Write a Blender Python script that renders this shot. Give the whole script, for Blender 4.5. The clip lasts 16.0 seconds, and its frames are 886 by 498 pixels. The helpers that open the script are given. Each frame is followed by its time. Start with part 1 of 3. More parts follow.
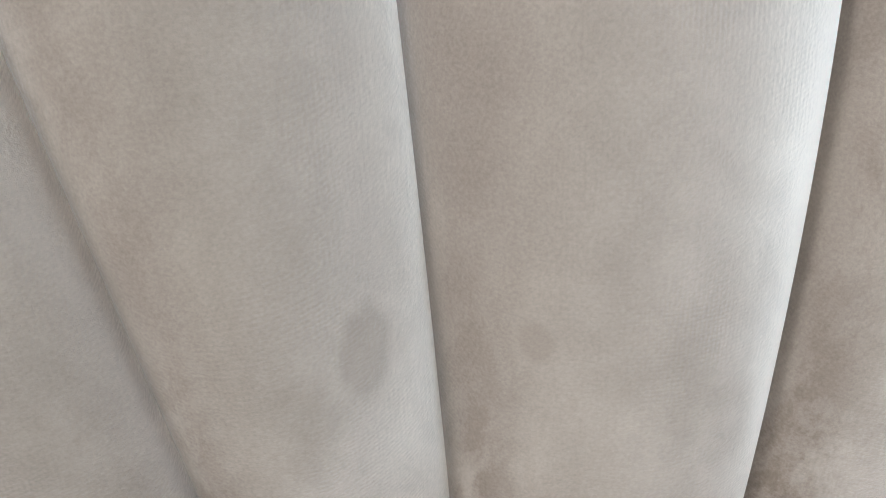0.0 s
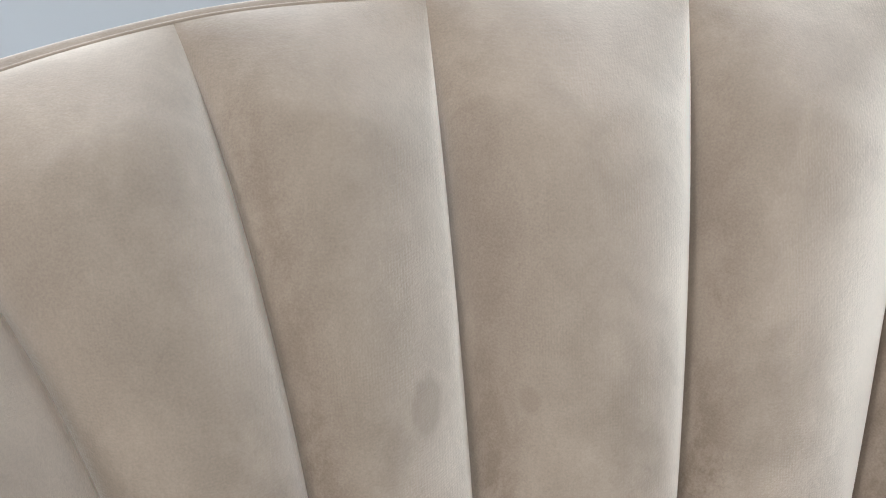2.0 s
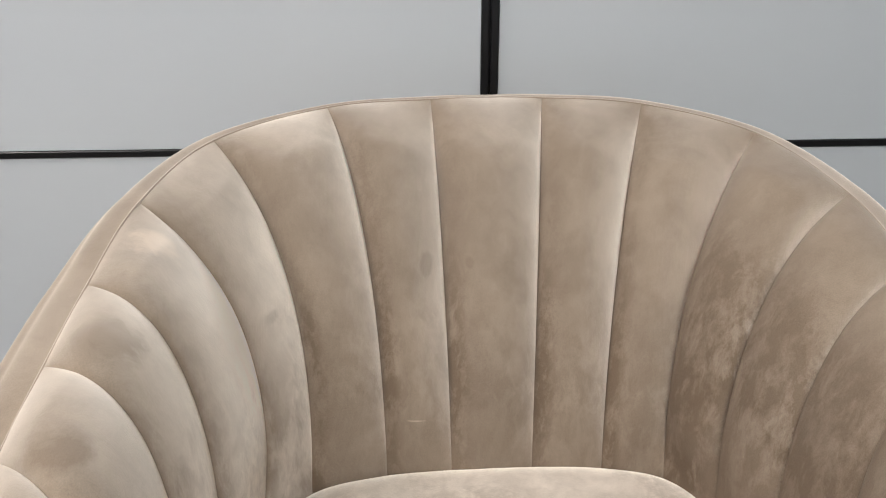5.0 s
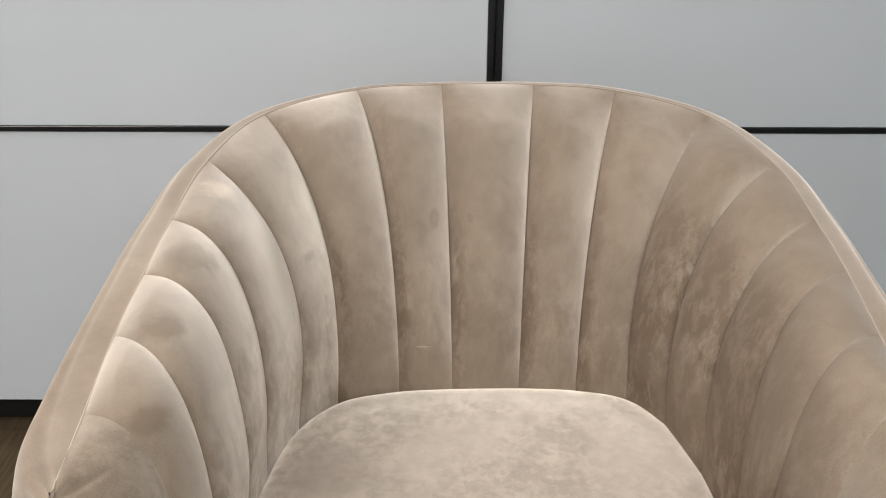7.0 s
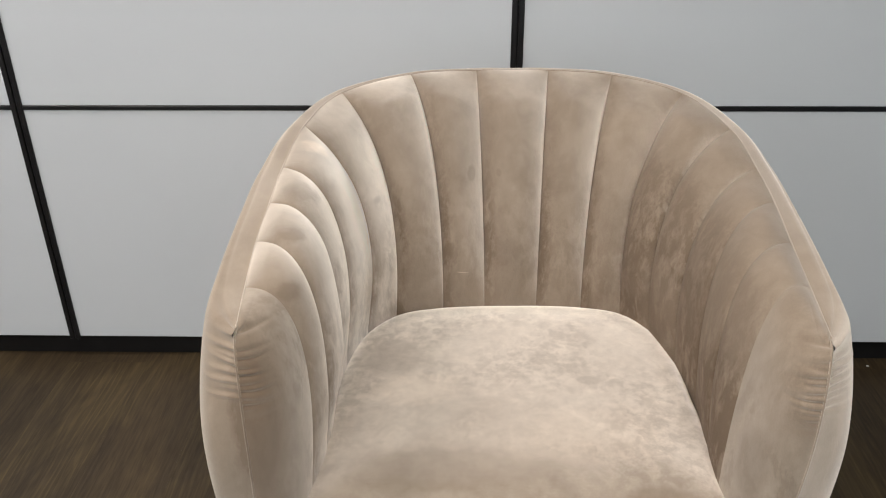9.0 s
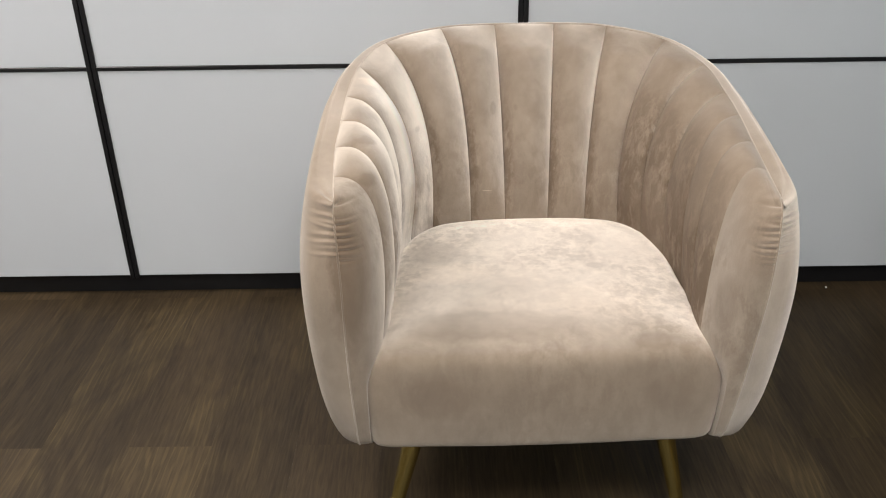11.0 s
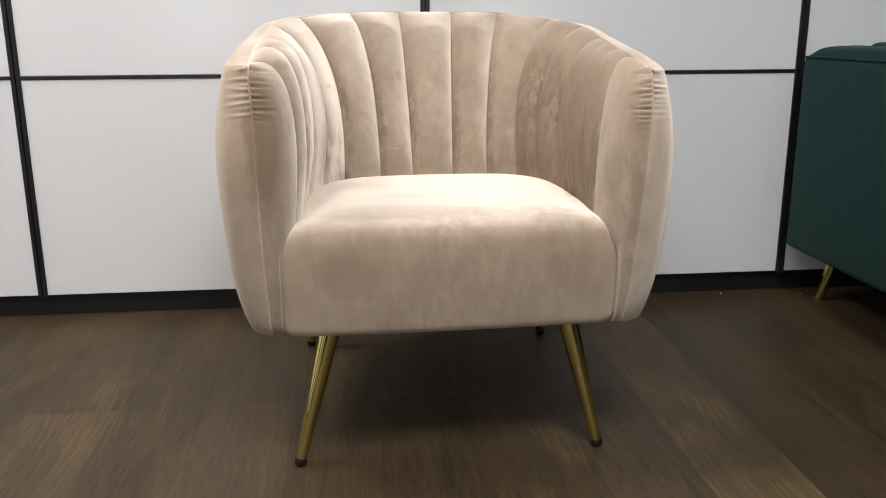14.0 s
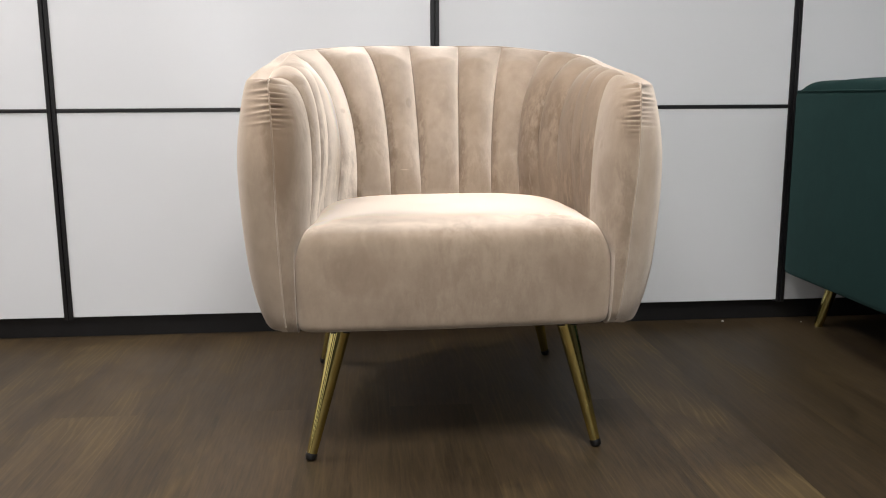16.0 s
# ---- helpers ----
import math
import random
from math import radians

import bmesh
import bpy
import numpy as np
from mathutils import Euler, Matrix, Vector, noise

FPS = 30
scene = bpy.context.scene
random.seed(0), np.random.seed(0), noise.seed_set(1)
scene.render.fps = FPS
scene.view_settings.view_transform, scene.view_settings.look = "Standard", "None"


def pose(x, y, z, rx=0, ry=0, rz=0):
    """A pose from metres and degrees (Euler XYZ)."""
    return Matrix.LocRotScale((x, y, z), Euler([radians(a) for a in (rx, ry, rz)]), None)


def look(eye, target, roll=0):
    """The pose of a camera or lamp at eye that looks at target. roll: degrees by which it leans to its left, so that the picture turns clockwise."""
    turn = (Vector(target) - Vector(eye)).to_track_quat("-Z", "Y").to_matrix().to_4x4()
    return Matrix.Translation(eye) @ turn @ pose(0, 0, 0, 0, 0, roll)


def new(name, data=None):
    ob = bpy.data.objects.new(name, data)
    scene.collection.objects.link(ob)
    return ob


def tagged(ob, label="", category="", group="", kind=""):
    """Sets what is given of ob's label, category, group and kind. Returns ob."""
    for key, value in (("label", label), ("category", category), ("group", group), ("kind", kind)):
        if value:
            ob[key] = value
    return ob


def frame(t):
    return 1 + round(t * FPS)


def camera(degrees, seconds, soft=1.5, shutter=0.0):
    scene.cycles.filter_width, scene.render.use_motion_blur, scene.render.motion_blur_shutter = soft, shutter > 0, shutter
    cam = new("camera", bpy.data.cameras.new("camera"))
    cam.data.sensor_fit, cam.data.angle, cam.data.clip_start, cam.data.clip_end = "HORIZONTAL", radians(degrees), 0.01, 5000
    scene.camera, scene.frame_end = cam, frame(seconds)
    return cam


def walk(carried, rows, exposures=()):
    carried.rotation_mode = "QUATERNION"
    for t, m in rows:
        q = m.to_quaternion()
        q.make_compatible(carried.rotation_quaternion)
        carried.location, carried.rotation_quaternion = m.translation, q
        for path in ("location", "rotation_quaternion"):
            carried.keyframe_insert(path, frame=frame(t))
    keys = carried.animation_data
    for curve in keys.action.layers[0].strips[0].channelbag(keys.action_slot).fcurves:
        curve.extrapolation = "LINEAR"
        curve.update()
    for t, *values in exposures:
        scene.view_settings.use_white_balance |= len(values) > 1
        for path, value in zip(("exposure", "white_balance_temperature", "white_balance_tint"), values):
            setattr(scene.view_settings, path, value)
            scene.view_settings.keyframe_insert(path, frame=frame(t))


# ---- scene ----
cam = camera(55.1, 16.0, soft=1.1)
PATH = [
    (0, (-0.048, 0.077, 0.861), (-0.024, 1.219, -0.780), -2.2),
    (0.5, (-0.050, 0.050, 0.886), (-0.019, 1.346, -0.637), -2.2),
    (1, (-0.055, 0.002, 0.903), (-0.023, 1.435, -0.491), -1.9),
    (1.5, (-0.064, -0.030, 0.920), (-0.024, 1.488, -0.381), -1.6),
    (2, (-0.069, -0.070, 0.944), (-0.006, 1.512, -0.278), -1.2),
    (2.5, (-0.078, -0.146, 0.969), (-0.001, 1.522, -0.133), -0.9),
    (3, (-0.086, -0.231, 0.984), (-0.018, 1.505, -0.008), -0.9),
    (3.5, (-0.063, -0.290, 0.993), (0.007, 1.462, 0.030), -0.3),
    (4, (-0.063, -0.376, 1.009), (0.002, 1.391, 0.073), -0.1),
    (4.5, (-0.070, -0.502, 1.061), (-0.014, 1.269, 0.133), -0.3),
    (5, (-0.067, -0.596, 1.091), (-0.028, 1.171, 0.155), -0.4),
    (7.5, (-0.049, -0.863, 1.160), (-0.070, 0.900, 0.216), 0.1),
    (8, (-0.064, -0.951, 1.184), (-0.095, 0.812, 0.240), 0.1),
    (8.5, (-0.076, -1.045, 1.205), (-0.117, 0.718, 0.262), -0.0),
    (9, (-0.081, -1.125, 1.226), (-0.128, 0.632, 0.272), -0.4),
    (11.5, (-0.188, -1.538, 1.222), (-0.146, 0.227, 0.282), -0.8),
    (12, (-0.190, -1.578, 1.132), (-0.089, 0.202, 0.224), -0.7),
    (12.5, (-0.168, -1.571, 1.017), (-0.027, 0.222, 0.143), -0.7),
    (13, (-0.193, -1.606, 0.929), (-0.017, 0.246, 0.193), -0.5),
    (13.5, (-0.178, -1.693, 0.838), (0.016, 0.219, 0.283), -0.4),
    (14, (-0.170, -1.734, 0.762), (0.031, 0.191, 0.257), -0.2),
    (14.5, (-0.188, -1.735, 0.705), (0.017, 0.196, 0.225), -0.2),
    (15, (-0.174, -1.752, 0.684), (0.024, 0.183, 0.219), -0.2),
    (15.5, (-0.166, -1.800, 0.672), (0.020, 0.148, 0.261), -0.3),
    (16, (-0.160, -1.854, 0.671), (0.006, 0.108, 0.320), -0.3),
]
EXPOSURES = [(0, 0.08, 5220, 2.0), (1.5, -0.1, 5470, 2.8), (3.5, -0.28, 6200, 7.4), (5, -0.31, 6300, 7.4), (9, -0.31, 6400, 7.4), (11.3, -0.14, 6470, 8.4), (12.5, 0.06, 6580, 10.4), (16, 0.09, 6560, 10.3)]
walk(cam, [(t, look(eye, target, roll)) for t, eye, target, roll in PATH], EXPOSURES)

# ---- light ----
world = bpy.data.worlds.new("room_world")
scene.world = world
world.use_nodes = True
world.node_tree.nodes["Background"].inputs[0].default_value = (0.75, 0.8, 0.9, 1)
world.node_tree.nodes["Background"].inputs[1].default_value = 0.3


def area_lamp(name, eye, target, sx, sy, watts, colour):
    data = bpy.data.lights.new(name, "AREA")
    data.shape, data.size, data.size_y, data.energy, data.color = "RECTANGLE", sx, sy, watts, colour
    ob = new(name, data)
    ob.matrix_world = look(eye, target)
    return ob


CEILING = 2.7
LAMPS = [  # x, y, width, depth, watts, colour; all unseen, placed to light wall and chair
    (-1.8, 0.05, 0.6, 0.5, 43, (1.0, 0.91, 0.88)),
    (-0.9, -1.5, 0.8, 0.8, 22, (1.0, 0.95, 0.91)),
    (0.25, -1.75, 0.8, 0.8, 56, (1.0, 0.95, 0.91)),
    # two more lamps, added only for bright streaks on the brass legs
    (-1.3, -3.2, 0.5, 0.5, 12, (1.0, 0.95, 0.91)),
    (1.5, -3.2, 0.5, 0.5, 8, (1.0, 0.95, 0.91)),
]
for lx, ly, w, d, watts, colour in LAMPS:
    area_lamp("unseen_ceiling_light", (lx, ly, CEILING - 0.04), (lx, ly, 0), w, d, watts, colour)
FRONT_BANDS = [-2.7, -1.55, -1.2, -0.2, 0.05, 1.1, 1.4, 3.3]  # every second stretch is an added opening with a lamp, for front light and brass streaks
for xa, xb in zip(FRONT_BANDS[1::2], FRONT_BANDS[2::2]):
    area_lamp("added_front_light", ((xa + xb) / 2, -4.64, 1.45), ((xa + xb) / 2, 0, 1.45), xb - xa, 1.68, 28 * (xb - xa), (0.93, 0.96, 1.0))
area_lamp("window_light", (3.15, -0.25, 1.5), (0.0, -0.25, 1.0), 1.2, 1.6, 3, (0.72, 0.87, 1.0))

# ---- materials ----


def material(name):
    m = bpy.data.materials.new(name)
    m.use_nodes = True
    nt = m.node_tree
    return m, nt, nt.nodes["Principled BSDF"]


def node(nt, kind, **values):
    n = nt.nodes.new(kind)
    for key, value in values.items():
        if key in n.inputs:
            n.inputs[key].default_value = value
    return n


def ramp(nt, fac, stops):
    r = nt.nodes.new("ShaderNodeValToRGB")
    el = r.color_ramp.elements
    while len(el) < len(stops):
        el.new(0.5)
    for e, (p, c) in zip(el, stops):
        e.position, e.color = p, (*c, 1)
    nt.links.new(fac, r.inputs[0])
    return r.outputs[0]


def mix(nt, fac, a, b, blend="MIX"):
    n = nt.nodes.new("ShaderNodeMix")
    n.data_type, n.blend_type = "RGBA", blend
    for value, socket in ((fac, n.inputs[0]), (a, n.inputs[6]), (b, n.inputs[7])):
        if isinstance(value, (int, float)):
            socket.default_value = value
        elif isinstance(value, tuple):
            socket.default_value = (*value, 1)
        else:
            nt.links.new(value, socket)
    return n.outputs[2]


def maths(nt, op, a, b=None, c=None):
    n = nt.nodes.new("ShaderNodeMath")
    n.operation = op
    for i, value in enumerate((a, b, c)):
        if value is None:
            continue
        if isinstance(value, (int, float)):
            n.inputs[i].default_value = value
        else:
            nt.links.new(value, n.inputs[i])
    return n.outputs[0]


def coords(nt, scale=(1, 1, 1), shift=(0, 0, 0), turn=(0, 0, 0)):
    c = nt.nodes.new("ShaderNodeTexCoord")
    m = node(nt, "ShaderNodeMapping", Scale=scale, Location=shift, Rotation=turn)
    nt.links.new(c.outputs["Object"], m.inputs[0])
    return m.outputs[0]


def noise_of(nt, vector, scale, detail=3.0, rough=0.55, distort=0.0):
    n = node(nt, "ShaderNodeTexNoise", Scale=scale, Detail=detail, Roughness=rough, Distortion=distort)
    nt.links.new(vector, n.inputs["Vector"])
    return n.outputs[0]


def bump(nt, height, distance, strength=1.0, normal=None):
    b = node(nt, "ShaderNodeBump", Distance=distance, Strength=strength)
    nt.links.new(height, b.inputs["Height"])
    if normal is not None:
        nt.links.new(normal, b.inputs["Normal"])
    return b.outputs[0]


def vector_maths(nt, op, a, b):
    n = nt.nodes.new("ShaderNodeVectorMath")
    n.operation = op
    nt.links.new(a, n.inputs[0])
    if isinstance(b, tuple):
        n.inputs[1].default_value = b
    elif b is not None:
        nt.links.new(b, n.inputs["Scale"] if op == "SCALE" else n.inputs[1])
    return n.outputs["Value"] if op == "LENGTH" else n.outputs[0]


def attribute(nt, name):
    n = nt.nodes.new("ShaderNodeAttribute")
    n.attribute_name = name
    return n.outputs["Fac"]


def velvet(name, dark, light, sheen, nap=1.0, marks=(), tint=(1.0, 0.965, 0.895)):
    """Cut-pile velvet: brushed nap patches, fine woven ground, soft sheen; marks: (place, radii, lighter or darker by)."""
    m, nt, p = material(name)
    v = coords(nt)
    patches = noise_of(nt, v, 9.0, 5.0, 0.6, 0.8)
    brush = noise_of(nt, coords(nt, (1.0, 1.0, 0.45)), 38.0, 4.0, 0.6, 0.5)
    both = maths(nt, "ADD", maths(nt, "MULTIPLY", patches, 0.55), maths(nt, "MULTIPLY", brush, 0.45))
    colour = ramp(nt, both, [(0.28, dark), (0.70, light)])
    where = ramp(nt, noise_of(nt, coords(nt, (1, 1, 1), (2.3, 0.4, 1.1)), 5.5, 2.0, 0.5, 0.4), [(0.42, (0, 0, 0)), (0.55, (1, 1, 1))])
    crush_shade = attribute(nt, "crush_shade")
    wisps = noise_of(nt, coords(nt, (1, 1, 0.42), (0.7, 3.3, 0.2)), 52.0, 8.0, 0.7, 0.2)
    spots = ramp(nt, maths(nt, "MULTIPLY_ADD", crush_shade, 0.07, wisps), [(0.46, (0, 0, 0)), (0.63, (1, 1, 1))])
    patch = maths(nt, "MULTIPLY", maths(nt, "MULTIPLY", maths(nt, "MULTIPLY_ADD", where, 0.5, maths(nt, "MULTIPLY", crush_shade, 0.5)), spots), crush_shade)
    worn_and_shade = (dark[0] * 0.76, dark[1] * 0.70, dark[2] * 0.62)
    colour = mix(nt, maths(nt, "MULTIPLY", patch, 0.75), colour, worn_and_shade)
    fine = noise_of(nt, v, 950.0, 3.0, 0.65)
    colour = mix(nt, 0.26, colour, ramp(nt, fine, [(0.3, tuple(c * 0.5 for c in dark)), (0.7, light)]))
    # strokes and finger marks in the pile, each with an uneven outline
    torn = maths(nt, "ADD", maths(nt, "MULTIPLY", brush, 0.5), maths(nt, "MULTIPLY", wisps, 0.9))
    flat_and_dimmed = maths(nt, "MAXIMUM", maths(nt, "MULTIPLY", patch, 0.75), attribute(nt, "sheen_cut"))
    for place, radii, shade in marks:
        far = vector_maths(nt, "LENGTH", vector_maths(nt, "DIVIDE", vector_maths(nt, "SUBTRACT", v, place), radii), None)
        edge = maths(nt, "ADD", far, maths(nt, "MULTIPLY", maths(nt, "SUBTRACT", torn, 0.7), 1.1))
        inside = maths(nt, "MULTIPLY", ramp(nt, edge, [(0.62, (1, 1, 1)), (1.0, (0, 0, 0))]), abs(shade))
        colour = mix(nt, inside, colour, worn_and_shade if shade < 0 else tuple(min(1.0, c * 1.7) for c in light))
        if shade < 0:
            flat_and_dimmed = maths(nt, "MAXIMUM", flat_and_dimmed, inside)
    nt.links.new(colour, p.inputs["Base Color"])
    p.inputs["Roughness"].default_value = 0.9
    p.inputs["Specular IOR Level"].default_value = 0.1
    # the pile leans along the cloth and up or down it, more or less where it has been brushed; the lean up or down also
    # puts shade on the lower back
    lean = node(nt, "ShaderNodeTangent")
    lean.direction_type = "UV_MAP"
    normal = nt.nodes.new("ShaderNodeNewGeometry").outputs["Normal"]
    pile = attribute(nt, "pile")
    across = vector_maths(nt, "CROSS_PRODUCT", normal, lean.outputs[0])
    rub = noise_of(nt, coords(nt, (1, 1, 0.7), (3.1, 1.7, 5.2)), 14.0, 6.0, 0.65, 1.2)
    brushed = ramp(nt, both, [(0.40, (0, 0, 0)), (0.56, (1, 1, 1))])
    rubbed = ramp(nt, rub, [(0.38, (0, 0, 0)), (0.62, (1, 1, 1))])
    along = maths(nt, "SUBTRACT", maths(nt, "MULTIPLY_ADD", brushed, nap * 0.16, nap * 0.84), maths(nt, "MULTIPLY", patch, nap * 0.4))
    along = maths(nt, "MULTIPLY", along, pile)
    down = maths(nt, "SUBTRACT", maths(nt, "MULTIPLY", maths(nt, "MULTIPLY_ADD", rubbed, nap * 0.2, -nap * 0.1), pile),
                 maths(nt, "MULTIPLY", attribute(nt, "shade_lean"), maths(nt, "MULTIPLY_ADD", brushed, -0.25, 1.1)))
    total = normal
    for axis, strength in ((lean.outputs[0], along), (across, down)):
        total = vector_maths(nt, "ADD", total, vector_maths(nt, "SCALE", axis, strength))
    total = vector_maths(nt, "NORMALIZE", total, None)
    w1 = node(nt, "ShaderNodeTexWave", Scale=250.0, Distortion=1.2, Detail=1.0)
    w2 = node(nt, "ShaderNodeTexWave", Scale=250.0, Distortion=1.2, Detail=1.0)
    w2.bands_direction = "Z"
    nt.links.new(v, w1.inputs["Vector"])
    nt.links.new(v, w2.inputs["Vector"])
    tuft = noise_of(nt, coords(nt, (1, 1, 1.5)), 640.0, 3.0, 0.7)
    threads = ramp(nt, noise_of(nt, v, 24.0, 2.0), [(0.42, (0.15, 0.15, 0.15)), (0.62, (1, 1, 1))])
    weave = maths(nt, "MULTIPLY", maths(nt, "ADD", w1.outputs[1], w2.outputs[1]), maths(nt, "MULTIPLY", threads, 0.25))
    weave = maths(nt, "ADD", weave, maths(nt, "MULTIPLY", tuft, 2.2))
    nt.links.new(bump(nt, weave, 0.00010, 1.0), p.inputs["Normal"])
    # light caught by the fibres, along the lean of the pile; less where the pile is pressed flat and where the sheen is
    # cut to shade the cloth
    shine = tuple(c * sheen for c in tint)
    fuzz = node(nt, "ShaderNodeBsdfSheen", Color=(*shine, 1), Roughness=0.62)
    nt.links.new(mix(nt, flat_and_dimmed, shine, tuple(c * 0.45 for c in shine)), fuzz.inputs["Color"])
    nt.links.new(bump(nt, weave, 0.00007, 1.0, total), fuzz.inputs["Normal"])
    cloth = nt.nodes.new("ShaderNodeAddShader")
    nt.links.new(p.outputs[0], cloth.inputs[0])
    nt.links.new(fuzz.outputs[0], cloth.inputs[1])
    # a second sheen, added to brighten the seat top, the rim and some channels
    added_sheen = node(nt, "ShaderNodeBsdfSheen", Roughness=0.48)
    nt.links.new(mix(nt, attribute(nt, "extra_sheen"), (0.0, 0.0, 0.0), (0.97, 0.98, 0.985)), added_sheen.inputs["Color"])
    nt.links.new(bump(nt, weave, 0.00010, 1.0), added_sheen.inputs["Normal"])
    total = nt.nodes.new("ShaderNodeAddShader")
    nt.links.new(cloth.outputs[0], total.inputs[0])
    nt.links.new(added_sheen.outputs[0], total.inputs[1])
    nt.links.new(total.outputs[0], nt.nodes["Material Output"].inputs["Surface"])
    return m


def plain(name, colour, rough=0.6, metal=0.0, vary=0.12, scale=30.0, bumps=0.0):
    m, nt, p = material(name)
    v = coords(nt)
    big = noise_of(nt, v, scale * 0.15, 3.0)
    small = noise_of(nt, v, scale, 4.0)
    both = maths(nt, "ADD", maths(nt, "MULTIPLY", big, 0.5), maths(nt, "MULTIPLY", small, 0.5))
    lo, hi = tuple(c * (1 - vary) for c in colour), tuple(min(1, c * (1 + vary)) for c in colour)
    nt.links.new(ramp(nt, both, [(0.35, lo), (0.65, hi)]), p.inputs["Base Color"])
    p.inputs["Roughness"].default_value = rough
    p.inputs["Metallic"].default_value = metal
    if bumps:
        nt.links.new(bump(nt, small, bumps), p.inputs["Normal"])
    return m


def wood(name):
    """Dark oiled planks: each of its own tone, clouded along its length, with faint pores and here and there a golden figure."""
    m, nt, p = material(name)
    info = nt.nodes.new("ShaderNodeObjectInfo")
    c = nt.nodes.new("ShaderNodeTexCoord")
    shift = vector_maths(nt, "SCALE", node(nt, "ShaderNodeCombineXYZ", X=7.3, Y=11.9, Z=3.1).outputs[0], info.outputs["Random"])
    at = vector_maths(nt, "ADD", c.outputs["Object"], shift)

    def stretched(factor):
        n = node(nt, "ShaderNodeMapping", Scale=(1.0, factor, 1.0))
        nt.links.new(at, n.inputs[0])
        return n.outputs[0]

    tone = noise_of(nt, stretched(0.16), 9.0, 4.0, 0.55, 0.6)
    clouds = noise_of(nt, stretched(0.40), 7.0, 3.0, 0.6, 0.8)
    grain = noise_of(nt, stretched(0.07), 210.0, 4.0, 0.6, 0.2)
    rings = node(nt, "ShaderNodeTexWave", Scale=20.0, Distortion=16.0, Detail=2.5)
    rings.inputs["Detail Scale"].default_value = 0.8
    nt.links.new(stretched(0.13), rings.inputs["Vector"])
    base = ramp(nt, tone, [(0.28, (0.018, 0.0124, 0.0065)), (0.50, (0.041, 0.0278, 0.0148)), (0.64, (0.060, 0.0400, 0.0195)), (0.80, (0.106, 0.072, 0.031))])
    pick = maths(nt, "FRACT", maths(nt, "MULTIPLY", info.outputs["Random"], 7.31))
    base = mix(nt, ramp(nt, pick, [(0.15, (0, 0, 0)), (0.85, (0.6, 0.6, 0.6))]), base, (0.055, 0.0380, 0.0225))
    gold = maths(nt, "MULTIPLY", ramp(nt, clouds, [(0.47, (0, 0, 0)), (0.66, (1, 1, 1))]), ramp(nt, maths(nt, "FRACT", maths(nt, "MULTIPLY", info.outputs["Random"], 23.7)), [(0.35, (0.1, 0.1, 0.1)), (0.8, (0.5, 0.5, 0.5))]))
    base = mix(nt, gold, base, (0.130, 0.094, 0.042))
    arches = maths(nt, "MULTIPLY", ramp(nt, rings.outputs[1], [(0.70, (0, 0, 0)), (0.95, (1, 1, 1))]), maths(nt, "MULTIPLY_ADD", gold, 0.6, 0.05))
    base = mix(nt, arches, base, (0.21, 0.148, 0.066))
    streaks = noise_of(nt, stretched(0.055), 48.0, 5.0, 0.65, 0.4)
    base = mix(nt, 0.22, base, ramp(nt, streaks, [(0.36, (0.009, 0.0066, 0.004)), (0.68, (0.095, 0.068, 0.033))]))
    base = mix(nt, 0.27, base, ramp(nt, grain, [(0.35, (0.008, 0.006, 0.004)), (0.66, (0.092, 0.065, 0.037))]))
    light = maths(nt, "MULTIPLY_ADD", info.outputs["Random"], 0.32, 0.80)
    nt.links.new(vector_maths(nt, "SCALE", base, light), p.inputs["Base Color"])
    nt.links.new(maths(nt, "ADD", maths(nt, "MULTIPLY", grain, 0.12), maths(nt, "MULTIPLY_ADD", clouds, 0.2, 0.32)), p.inputs["Roughness"])
    p.inputs["Specular IOR Level"].default_value = 0.2
    nt.links.new(bump(nt, grain, 0.0002), p.inputs["Normal"])
    return m


